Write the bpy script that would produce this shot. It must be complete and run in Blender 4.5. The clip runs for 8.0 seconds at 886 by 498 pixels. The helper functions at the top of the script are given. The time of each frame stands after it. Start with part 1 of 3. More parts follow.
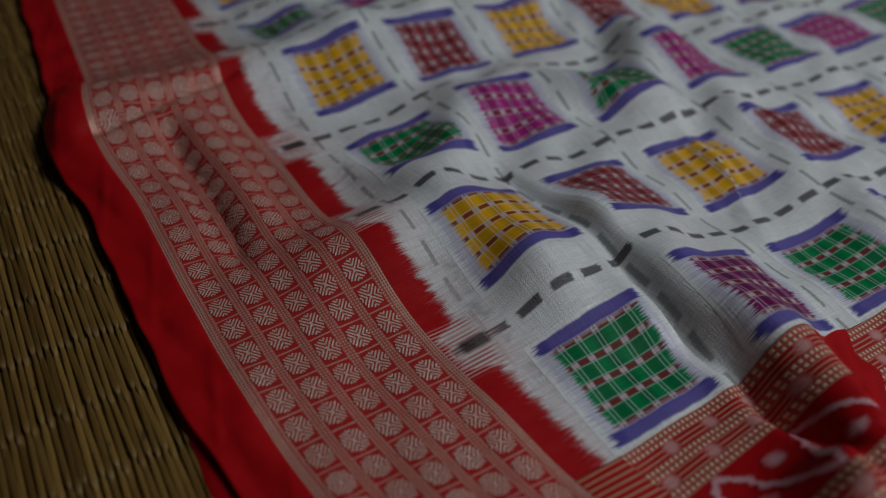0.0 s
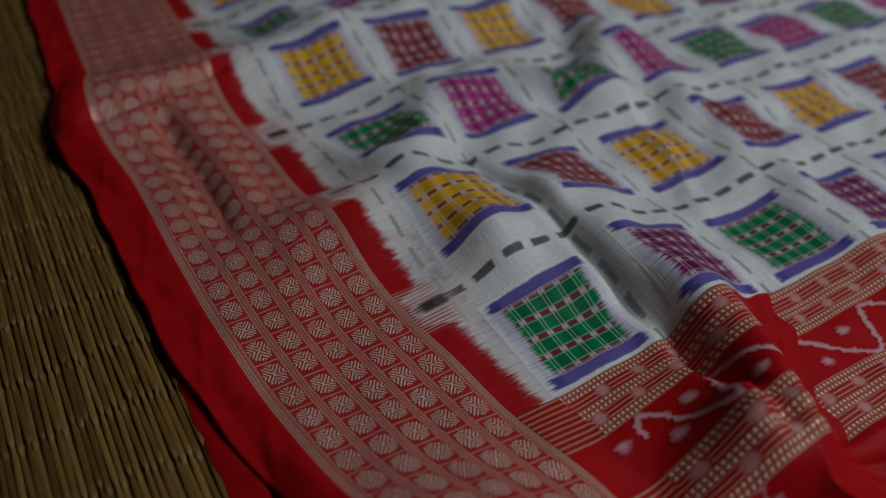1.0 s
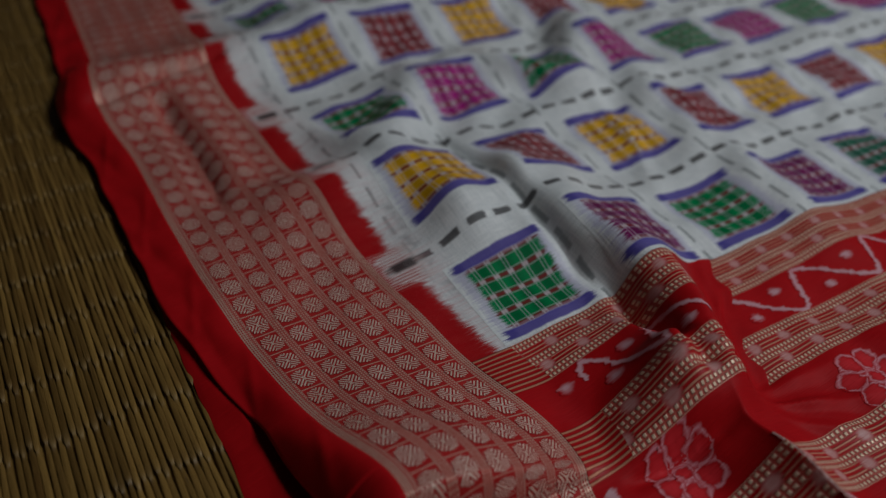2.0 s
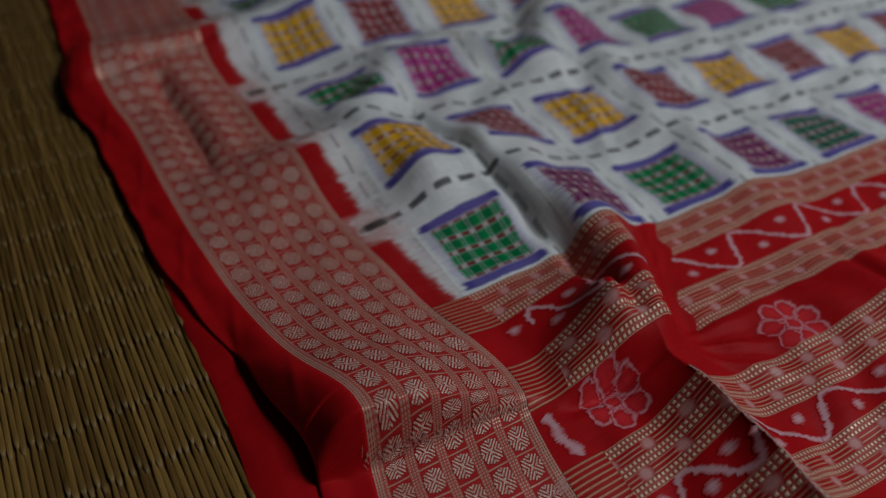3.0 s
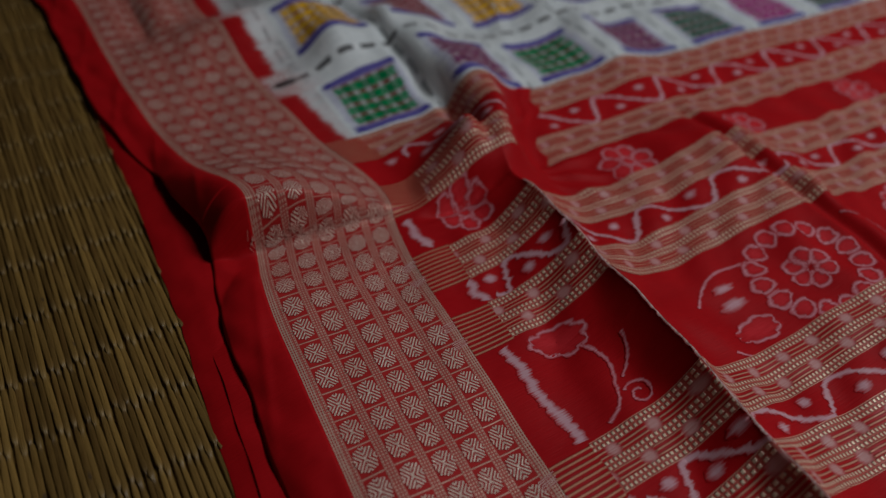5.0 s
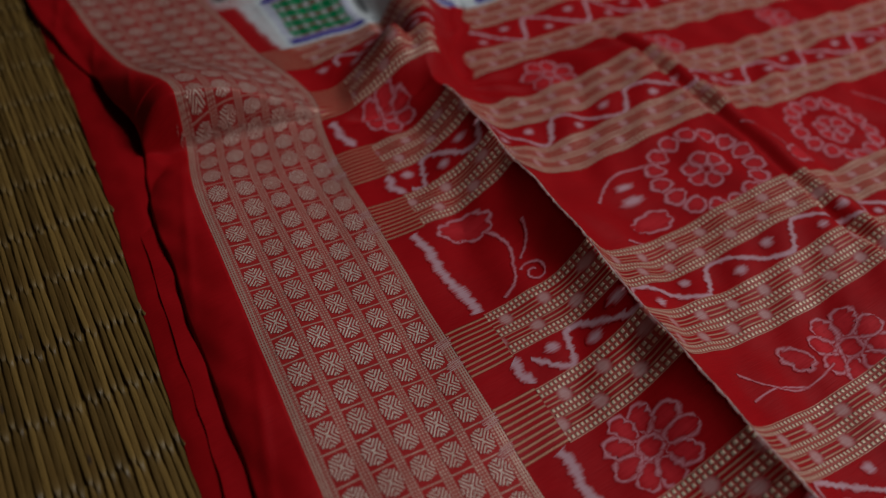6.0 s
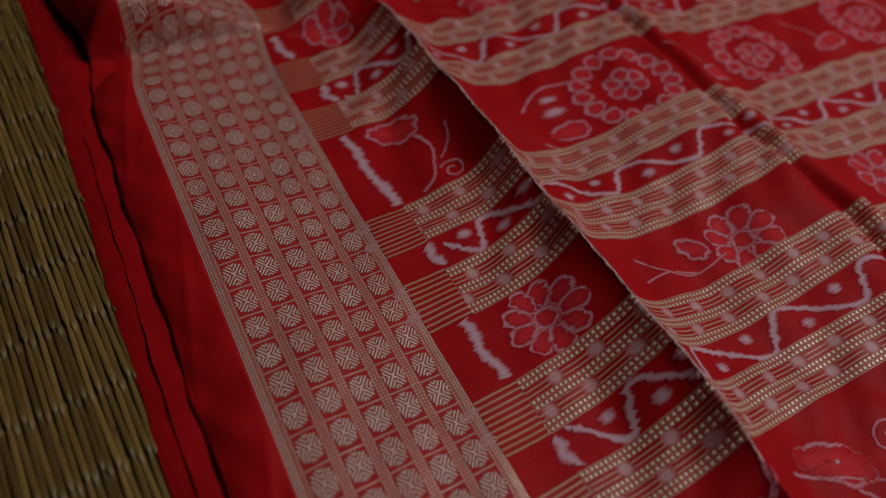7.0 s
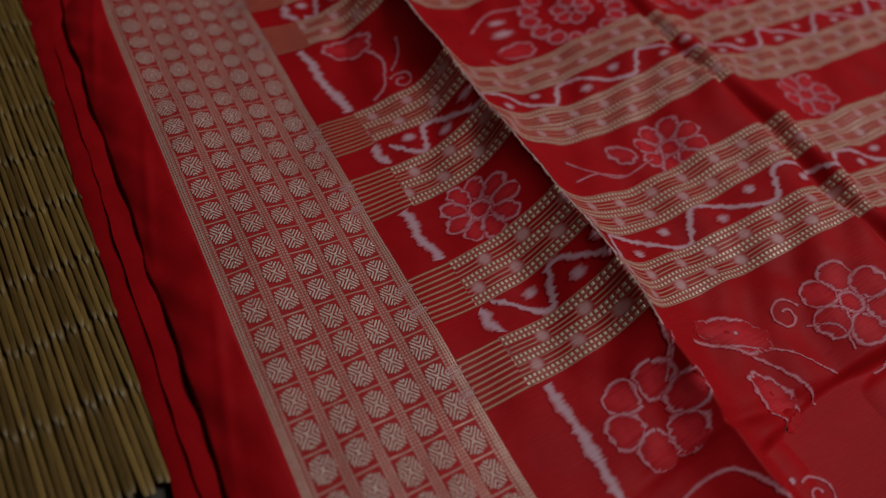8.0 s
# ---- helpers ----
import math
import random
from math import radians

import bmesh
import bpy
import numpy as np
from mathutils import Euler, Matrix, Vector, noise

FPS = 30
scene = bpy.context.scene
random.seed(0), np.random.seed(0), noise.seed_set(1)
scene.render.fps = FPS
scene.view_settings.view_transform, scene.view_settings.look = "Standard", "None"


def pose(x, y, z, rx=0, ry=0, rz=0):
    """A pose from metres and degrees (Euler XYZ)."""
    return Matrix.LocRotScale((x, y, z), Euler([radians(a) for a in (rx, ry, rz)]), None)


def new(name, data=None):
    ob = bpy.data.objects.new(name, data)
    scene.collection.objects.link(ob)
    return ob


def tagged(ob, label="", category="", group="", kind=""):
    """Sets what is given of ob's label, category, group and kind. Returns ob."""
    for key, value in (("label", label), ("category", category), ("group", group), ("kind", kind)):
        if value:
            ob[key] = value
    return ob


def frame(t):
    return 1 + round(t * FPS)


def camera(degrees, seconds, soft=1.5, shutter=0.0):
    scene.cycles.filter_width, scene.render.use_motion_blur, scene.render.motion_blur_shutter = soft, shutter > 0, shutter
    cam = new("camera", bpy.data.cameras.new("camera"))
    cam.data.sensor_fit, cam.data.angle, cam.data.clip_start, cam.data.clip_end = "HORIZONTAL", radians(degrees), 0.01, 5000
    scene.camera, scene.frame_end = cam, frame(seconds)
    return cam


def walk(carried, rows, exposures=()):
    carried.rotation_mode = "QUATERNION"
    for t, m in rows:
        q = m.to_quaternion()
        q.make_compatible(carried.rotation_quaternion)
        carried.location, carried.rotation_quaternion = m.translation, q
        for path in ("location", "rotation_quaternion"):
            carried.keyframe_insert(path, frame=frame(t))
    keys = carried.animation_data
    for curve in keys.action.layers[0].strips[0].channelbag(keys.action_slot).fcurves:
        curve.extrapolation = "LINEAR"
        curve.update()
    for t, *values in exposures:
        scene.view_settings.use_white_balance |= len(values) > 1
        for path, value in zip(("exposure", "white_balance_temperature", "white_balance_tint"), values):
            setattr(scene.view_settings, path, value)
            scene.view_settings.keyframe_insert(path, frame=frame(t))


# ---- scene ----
cam = camera(62.0, 8.0, soft=1.3)
cam.data.dof.use_dof = True
cam.data.dof.focus_distance = 0.468
cam.data.dof.aperture_fstop = 2.9
METRES, EYE, TILT, LEAN, TURN = 0.6, 0.345, -41.3, -2.1, -31.8
ROWS = [
    (0.0, 0.0, 0.0, 0.0, 0.0, 0.0, -0.0),
    (0.5, 0.0208, -0.0457, -0.0195, 0.11, 0.1, 0.01),
    (1.0, 0.0417, -0.0899, -0.04, 0.0, 0.49, -0.01),
    (1.5, 0.0615, -0.1316, -0.0595, 0.11, 0.61, -0.08),
    (3.0, 0.1312, -0.2688, -0.1215, 0.41, -0.19, -0.74),
    (3.5, 0.1567, -0.3161, -0.1468, 0.52, -0.43, -0.92),
    (4.0, 0.1963, -0.366, -0.1943, 0.7, -0.78, -1.2),
    (4.5, 0.2392, -0.4045, -0.2404, 0.45, -1.76, -1.33),
    (6.0, 0.3618, -0.5089, -0.3578, -1.6, -6.11, -2.3),
    (6.5, 0.4032, -0.5431, -0.3961, -1.89, -7.11, -2.64),
    (7.0, 0.4427, -0.5806, -0.4419, -2.34, -7.9, -2.93),
    (7.5, 0.4737, -0.6202, -0.4809, -2.58, -8.71, -3.16),
    (8.0, 0.5022, -0.6631, -0.5193, -2.77, -9.67, -3.42),
]
walk(cam, [(t, pose(0, 0, EYE, TILT, LEAN, TURN) @ pose(METRES * x, METRES * y, METRES * z, 90 + pitch, roll, yaw)) for t, x, y, z, yaw, pitch, roll in ROWS])

# ---- light: daylight from an assumed, unseen roof light of a closed room ----
world = bpy.data.worlds.new("world")
scene.world = world
world.use_nodes = True
wn = world.node_tree.nodes
sky = wn.new("ShaderNodeTexSky")
sky.sky_type, sky.sun_disc = "NISHITA", False
sky.sun_elevation, sky.sun_rotation = radians(35), radians(200)
world.node_tree.links.new(sky.outputs[0], wn["Background"].inputs[0])
wn["Background"].inputs[1].default_value = 0.1

EAST = 3.0
ROOF_X, ROOF_Y, ROOF_W, ROOF_L = 1.75, -0.85, 1.0, 1.0      # assumed roof light, unseen, added east of the mat
lamp = bpy.data.lights.new("unseen_roof_light", "AREA")
lamp.shape, lamp.size, lamp.size_y = "RECTANGLE", ROOF_W, ROOF_L
lamp.energy, lamp.color = 46.0, (0.91, 0.96, 1.0)
lamp_ob = new("unseen_roof_light", lamp)
lamp_ob.matrix_world = pose(ROOF_X, ROOF_Y, 2.49)

# ---- node helpers ----
class Node:
    """A number on a node tree, with arithmetic."""
    def __init__(self, tree, socket):
        self.tree, self.socket = tree, socket

    def op(self, kind, *others, clamp=False):
        n = self.tree.nodes.new("ShaderNodeMath")
        n.operation, n.use_clamp = kind, clamp
        for slot, v in zip(n.inputs, (self, *others)):
            if isinstance(v, Node):
                self.tree.links.new(v.socket, slot)
            else:
                slot.default_value = v
        return Node(self.tree, n.outputs[0])

    def __add__(self, o): return self.op("ADD", o)
    def __radd__(self, o): return self.op("ADD", o)
    def __sub__(self, o): return self.op("SUBTRACT", o)
    def __rsub__(self, o): return (self * -1.0) + o
    def __mul__(self, o): return self.op("MULTIPLY", o)
    def __rmul__(self, o): return self.op("MULTIPLY", o)
    def __truediv__(self, o): return self.op("DIVIDE", o)
    def mag(self): return self.op("ABSOLUTE")
    def fract(self): return self.op("FRACT")
    def floor(self): return self.op("FLOOR")
    def sin(self): return self.op("SINE")
    def least(self, o): return self.op("MINIMUM", o)
    def most(self, o): return self.op("MAXIMUM", o)
    def over(self, edge, soft):
        return (self - edge).op("MULTIPLY_ADD", 1.0 / soft, 0.5, clamp=True)
    def under(self, edge, soft):
        return (self - edge).op("MULTIPLY_ADD", -1.0 / soft, 0.5, clamp=True)


class Cloth:
    """A node material with helpers for woven patterns."""
    def __init__(self, name):
        self.material = bpy.data.materials.new(name)
        self.material.use_nodes = True
        self.tree = self.material.node_tree
        self.shader = self.tree.nodes["Principled BSDF"]

    def link(self, value, slot):
        if isinstance(value, Node):
            self.tree.links.new(value.socket, slot)
        elif isinstance(value, tuple):
            slot.default_value = (*value, 1.0) if len(value) == 3 else value
        else:
            slot.default_value = value

    def pattern(self, name):
        a = self.tree.nodes.new("ShaderNodeAttribute")
        a.attribute_name = name
        sp = self.tree.nodes.new("ShaderNodeSeparateXYZ")
        self.tree.links.new(a.outputs["Vector"], sp.inputs[0])
        return [Node(self.tree, o) for o in sp.outputs]

    def place(self):
        g = self.tree.nodes.new("ShaderNodeNewGeometry")
        sp = self.tree.nodes.new("ShaderNodeSeparateXYZ")
        self.tree.links.new(g.outputs["Position"], sp.inputs[0])
        return [Node(self.tree, o) for o in sp.outputs]

    def info(self, what):
        n = self.tree.nodes.new("ShaderNodeObjectInfo")
        return Node(self.tree, n.outputs[what])

    def noise(self, x, y, z=0.0, detail=2.0, rough=0.5):
        c = self.tree.nodes.new("ShaderNodeCombineXYZ")
        for v, slot in zip((x, y, z), c.inputs):
            self.link(v, slot)
        n = self.tree.nodes.new("ShaderNodeTexNoise")
        n.inputs["Scale"].default_value, n.inputs["Detail"].default_value = 1.0, detail
        n.inputs["Roughness"].default_value = rough
        self.tree.links.new(c.outputs[0], n.inputs["Vector"])
        return Node(self.tree, n.outputs[0])

    def mix(self, fac, a, b):
        n = self.tree.nodes.new("ShaderNodeMix")
        n.data_type = "RGBA"
        self.link(fac, n.inputs[0])
        self.link(a, n.inputs[6])
        self.link(b, n.inputs[7])
        return Node(self.tree, n.outputs[2])

    def scaled(self, colour, value):
        n = self.tree.nodes.new("ShaderNodeMix")
        n.data_type, n.blend_type = "RGBA", "MULTIPLY"
        n.inputs[0].default_value = 1.0
        self.link(colour, n.inputs[6])
        c = self.tree.nodes.new("ShaderNodeCombineColor")
        for slot in c.inputs:
            self.link(value, slot)
        self.tree.links.new(c.outputs[0], n.inputs[7])
        return Node(self.tree, n.outputs[2])

    def done(self, colour, rough, metal=0.0, height=None, depth=0.0003, sheen=0.0, spec=0.5):
        sh = self.shader.inputs
        self.link(colour, sh["Base Color"])
        self.link(rough, sh["Roughness"])
        self.link(metal, sh["Metallic"])
        self.link(spec, sh["Specular IOR Level"])
        sh["Sheen Weight"].default_value = sheen
        sh["Sheen Roughness"].default_value = 0.35
        if height is not None:
            b = self.tree.nodes.new("ShaderNodeBump")
            b.inputs["Strength"].default_value, b.inputs["Distance"].default_value = 1.0, depth
            self.link(height, b.inputs["Height"])
            self.tree.links.new(b.outputs[0], sh["Normal"])
        return self.material


PURPLE, LILAC, MAROON = (0.040, 0.014, 0.29), (0.36, 0.33, 0.55), (0.20, 0.015, 0.025)


def red_silk(c, x, y):
    """Red silk's colour and relief: slow unevenness, slubs along the weft, fine grain."""
    slow = c.noise(x * 22.0, y * 22.0, detail=3.0)
    slub = c.noise(x * 60.0, y * 1400.0, detail=1.0)
    col = c.mix(slow * 0.7 + slub * 0.45 - 0.1, (0.29, 0.0015, 0.004), (0.57, 0.008, 0.012))
    return col, slub * 0.6 + slow * 6.0


def make_red():
    c = Cloth("red_silk")
    x, y, z = c.place()
    col, h = red_silk(c, x, y)
    return c.done(col, 0.58, height=h, depth=0.0003, sheen=0.0, spec=0.10)


def make_border():
    c = Cloth("zari_border_weave")
    us, v, _ = c.pattern("weave")
    x, y, z = c.place()
    red, h = red_silk(c, x, y)
    t = us + 0.110
    k = (t - 0.0045) * (1 / 0.0202)
    inside = t.over(0.0045, 0.0004) * t.under(0.1055, 0.0004)
    f = ((k.fract() - 0.5).mag() * -1.0 + 0.5) * 0.0202      # distance to the nearest column line
    row = v * (1 / 0.021)
    g = (row.fract() - 0.5).mag() * 0.021                     # distance from the row's middle
    cross = g.over(0.01005, 0.0003) * f.over(0.0030, 0.0004)
    stripe = f.under(0.0029, 0.0003)
    dots = ((v * (math.pi * 2 / 0.0021)).sin()).over(-0.1, 0.8)
    rim = (f - 0.0027).mag().under(0.00022, 0.0002)
    lines = ((t * (math.pi * 2 / 0.0017)).sin()).over(0.1, 0.7) * (1.0 - inside)
    lines = lines.most((1.0 - inside) * dots * 0.6)
    beads = ((f * (math.pi * 2 / 0.0019)).op('COSINE')).over(0.0, 0.8) * dots
    body = (stripe * (beads * 0.62 + 0.16)).most(rim * 0.5).most(cross * 0.62)
    wear = c.noise(x * 130.0, y * 130.0, detail=3.0) * 0.5 + 0.72
    tint = c.noise(us * 900.0, v * 260.0, detail=2.0)
    zari = (inside * body).most(lines * 0.8) * wear
    zari = zari.most(inside * 0.03)
    gold = c.mix(tint, (0.60, 0.41, 0.31), (0.86, 0.69, 0.54))
    col = c.mix(zari, red, gold)
    return c.done(col, 0.58 - zari * 0.16, zari * 0.5, h + zari * 1.2, 0.0003, 0.0, 0.12)


def make_roundel():
    c = Cloth("zari_roundel")
    a, b, _ = c.pattern("weave")
    x, y, z = c.place()
    red, h = red_silk(c, x, y)
    flip = (a * b).over(0.0, 0.02)
    s = (a - b) * flip + (a + b) * (1.0 - flip)
    bars = ((s * 17.0).op("COSINE")).over(0.0, 0.35)
    star = (a.mag().least(b.mag())).under(0.055, 0.06)
    thread = ((a * b * 9.0 + (a + b) * 31.0).sin()).over(0.2, 1.2) * 0.25
    loose = c.noise(x * 500.0, y * 500.0, detail=2.0) * 0.6 + 0.55
    zari = ((bars * (1.0 - star * 0.15)) * (1.0 - thread)) * loose.least(1.0)
    zari = zari * 0.98 + 0.02
    tint = c.info("Random") * 0.5 + c.noise(x * 300.0, y * 900.0) * 0.6
    col = c.mix(zari, red, c.mix(tint, (0.80, 0.65, 0.50), (1.0, 0.91, 0.76)))
    return c.done(col, 0.34, zari * 0.22, zari * 1.3 + c.noise(x * 900.0, y * 900.0, detail=2.0) * 1.8, 0.0005, 0.0, 0.12 + zari * 0.5)


def white_silk(c, us, v):
    slow = c.noise(us * 18.0, v * 18.0, detail=3.0)
    slub = c.noise(us * 70.0, v * 1000.0, detail=2.0)
    warp = c.noise(us * 1100.0, v * 50.0, detail=2.0)
    col = c.mix(slow * 0.6 + slub * 1.2 + warp * 1.3 - 0.95, (0.56, 0.60, 0.61), (0.94, 0.95, 0.94))
    return col, slub * 0.8 + warp * 0.8 + slow * 5.0


def make_body():
    c = Cloth("white_ikat_silk")
    us, x, v = c.pattern("weave")
    white, h = white_silk(c, us, v)
    px, py, pz = c.place()
    red, h2 = red_silk(c, px, py)
    fine = c.noise(us * 16.0, v * 850.0, detail=2.0, rough=0.7)
    broad = c.noise(us * 30.0, v * 160.0, detail=2.0)
    # dashed lines along the rows
    rr = (v - 0.234) * (1 / 0.1255)
    near_row = ((rr + 0.5).fract() - 0.5).mag() * 0.1255
    along = ((x + broad * 0.004) * (1 / 0.0235)).fract()
    dash = (near_row + (broad - 0.5) * 0.0022).under(0.0029, 0.0011) * ((along - 0.5).mag() + (fine - 0.5) * 0.25).under(0.33, 0.07)
    # paler dashed lines along the columns
    cc = (x - 0.293 + (fine - 0.5) * 0.003) * (1 / 0.101)
    near_col = ((cc + 0.5).fract() - 0.5).mag() * 0.101
    alongv = (v * (1 / 0.029)).fract()
    dashc = near_col.under(0.0015, 0.0010) * (alongv - 0.5).mag().under(0.34, 0.06) * us.over(0.03, 0.01)
    col = c.mix(dashc * 0.66, white, (0.13, 0.15, 0.15))
    col = c.mix(dash * 0.9, col, (0.035, 0.03, 0.032))
    # the red selvage strip, feathered into the white
    yarn = c.noise(us * 9.0, v * 2300.0, detail=1.0)
    reach = near_row.over(0.018, 0.007) * 0.017 + 0.004 + (fine - 0.5) * 0.008 + (yarn - 0.5) * 0.014 + (broad - 0.5) * 0.012
    redmask = (us - reach).under(0.0, 0.0045)
    stripes = ((v * (math.pi * 2 / 0.0031) + fine * 3.0).sin()).over(0.05, 0.5) * (us + (yarn - 0.5) * 0.02).under(0.026, 0.006)
    redmask = redmask.most(stripes * near_row.under(0.022, 0.004) * near_row.over(0.0045, 0.002) * 0.9)
    blush = us.under(0.046, 0.02) * (fine * 1.6 - 0.5).op("MULTIPLY", 1.0, clamp=True)
    col = c.mix(blush * 0.5, col, (0.55, 0.18, 0.20))
    strip = c.mix((broad - 0.4) * 1.2, red, (0.46, 0.020, 0.018))
    col = c.mix(redmask, col, strip)
    streak = fine.over(0.60, 0.05) * (us - 0.012).op("MULTIPLY", 60.0, clamp=True) * us.under(0.04, 0.004)
    col = c.mix(streak * 0.6, col, (0.74, 0.55, 0.55))
    threads = ((v * (math.pi * 2 / 0.0026)).sin()).over(0.45, 0.5) * us.under(0.034, 0.006) * near_row.under(0.021, 0.004)
    col = c.mix(threads * 0.85, col, (0.74, 0.56, 0.52))
    ink = near_row.under(0.0045, 0.002) * (us - 0.019).mag().under(0.0095 , 0.004)
    col = c.mix(ink * 0.9, col, (0.03, 0.012, 0.014))
    smudge = (us - 0.038 + (broad - 0.5) * 0.02).mag().under(0.004, 0.006) * (c.noise(us * 40.0, v * 45.0).over(0.52, 0.12))
    col = c.mix(smudge * 0.45, col, (0.22, 0.23, 0.24))
    glint = c.noise(px * 1500.0, py * 1500.0, detail=1.0)
    rough = 0.34 + redmask * 0.22 - glint.over(0.62, 0.1) * 0.10
    return c.done(col, rough, 0.0, h + glint * 1.7, 0.00035, 0.0, 0.55 - redmask * 0.43)


def make_check():
    """One ikat check: its colour is the object's own."""
    c = Cloth("ikat_check")
    a, b, _ = c.pattern("weave")
    px, py, pz = c.place()
    white, h = white_silk(c, px, py)
    fine = c.noise(a * 20.0 + px * 7.0, py * 1500.0, detail=1.0) - 0.5
    wide = c.noise(px * 60.0, py * 60.0, detail=2.0) - 0.5
    aa = a + fine * 0.016 + wide * 0.004
    bb = b + wide * 0.003
    am, bm = aa.mag(), bb.mag()
    own = c.info("Color")
    col = c.mix(am.under(0.0385, 0.004) * bm.under(0.032, 0.003) * (0.50 + fine), white, LILAC)
    bars = (bm - 0.0345).mag().under(0.0042, 0.0014) * am.under(0.0385, 0.003)
    ends = am.over(0.029, 0.004)
    bar_col = c.mix(ends * 0.9 + fine, c.mix(0.14, PURPLE, LILAC), (0.028, 0.012, 0.25))
    col = c.mix(bars * 0.93, col, bar_col)
    core = am.under(0.0312, 0.003) * bm.under(0.0285, 0.0015)
    dark = ((a * (1 / 0.019) + 0.5).fract() - 0.5).mag().under(0.25, 0.3)
    shade = c.scaled(own, dark * -0.35 + 1.0 + fine * 0.4)
    hb = ((b * (1 / 0.0142) + 0.5).fract() - 0.5).mag() * 0.0142
    vb = ((a * (1 / 0.0125) + 0.5).fract() - 0.5).mag() * 0.0125
    line = hb.under(0.0016, 0.0004)
    rails = (hb - 0.0024).mag().under(0.0004, 0.0003)
    inner = c.mix(line * 0.9, shade, MAROON)
    pairs = (vb - 0.0014).mag().under(0.00035, 0.0003)
    inner = c.mix(rails * 0.38, inner, (0.66, 0.62, 0.66))
    inner = c.mix(pairs * 0.45, inner, (0.68, 0.66, 0.72))
    inner = c.mix(line * vb.under(0.0024, 0.0010) * 0.65, inner, (0.66, 0.60, 0.62))
    col = c.mix(core, col, inner)
    edge = (bm - 0.0292).mag().under(0.0009, 0.0006) * am.under(0.029, 0.003)
    col = c.mix(edge * 0.7, col, c.mix(pairs, MAROON, (0.6, 0.55, 0.55)))
    ink = core.most(bars)
    return c.done(col, 0.34 + ink * 0.16, 0.0, h, 0.0003, 0.0, 0.55 - ink * 0.45)


def make_band():
    """A zari band: three chequered rows, thin lines and pale knots between."""
    c = Cloth("zari_band_weave")
    x, t, _ = c.pattern("weave")                 # t: 0 to 1 across the band
    px, py, pz = c.place()
    red, h = red_silk(c, px, py)
    fine = c.noise(x * 30.0, py * 1500.0, detail=1.0) - 0.5
    rowpos = (t - 0.5).mag()
    rows = rowpos.under(0.098, 0.02).most((rowpos - 0.402).mag().under(0.092, 0.02))
    cx = ((x * (1 / 0.0033)).fract() - 0.5).mag().under(0.27, 0.14)
    cy = ((t - 0.5) * (1 / 0.098)).fract()
    cy = (cy - 0.5).mag().under(0.30, 0.16)
    check = rows * (cx * cy * 0.96 + 0.14)
    gaps = 1.0 - rows
    side = t.over(0.5, 0.01)
    kx = (((x + side * 0.0145 + fine * 0.005) * (1 / 0.029)).fract() - 0.5).mag() * 0.029
    hair = (((t - 0.205) * (math.pi * 2 / 0.085)).sin()).over(0.35, 0.7) * gaps * 0.62 * kx.over(0.0048, 0.002)
    edge = rowpos.over(0.486, 0.008) * 0.5
    zari = check.most(hair).most(edge) * (c.noise(px * 200.0, py * 200.0) * 0.5 + 0.78)
    gold = c.mix(c.noise(px * 700.0, py * 700.0), (0.68, 0.43, 0.28), (0.98, 0.79, 0.59))
    gold = c.mix(hair, gold, (0.62, 0.26, 0.15))
    kt = (rowpos - 0.204 + fine * 0.05) * 0.038
    round_ = (kx * kx + kt * kt).op("SQRT")
    knot = round_.under(0.0041, 0.0032)
    col = c.mix(zari, red, gold)
    col = c.mix(knot * (0.62 + fine * 0.7), col, (0.66, 0.44, 0.41))
    zari = zari * (1.0 - knot * 0.8)
    return c.done(col, 0.50 - zari * 0.06, zari * 0.14, h * 0.5 + zari * 2.2, 0.0004, 0.0, 0.25)


def make_fringe():
    c = Cloth("zari_fringe_weave")
    s, t, _ = c.pattern("weave")
    px, py, pz = c.place()
    red, h = red_silk(c, px, py)
    fine = c.noise(s * 40.0, py * 1200.0, detail=1.0)
    hair = ((t * (math.pi * 2 / 0.105)).sin()).over(0.30, 0.6)
    zari = hair * (0.45 + fine * 0.5)
    col = c.mix(zari, red, (0.62, 0.33, 0.20))
    return c.done(col, 0.45, zari * 0.3, h * 0.5 + zari * 2.0, 0.0004, 0.0, 0.2)


def make_ikat(name, tone, deep, soft, lead):
    """Resist-dyed yarn: full in the middle of a mark, feathered along the weft at its edge."""
    c = Cloth(name)
    r, along, _ = c.pattern("weave")               # r: 0 in the middle of the mark, 1 at its edge
    px, py, pz = c.place()
    red, h = red_silk(c, px, py)
    fine = c.noise(px * 45.0, py * 1100.0, detail=2.0, rough=0.6) - 0.5
    slow = c.noise(px * 90.0, py * 90.0, detail=2.0) - 0.5
    full = (r.mag() + fine * 1.1 + slow * 0.5).under(lead, soft)
    col = c.mix((fine + 0.5) * 0.9 - 0.1, tone, deep)
    col = c.mix(full * 0.96, red, col)
    return c.done(col, 0.6, 0.0, h, 0.0003, 0.0, 0.10)


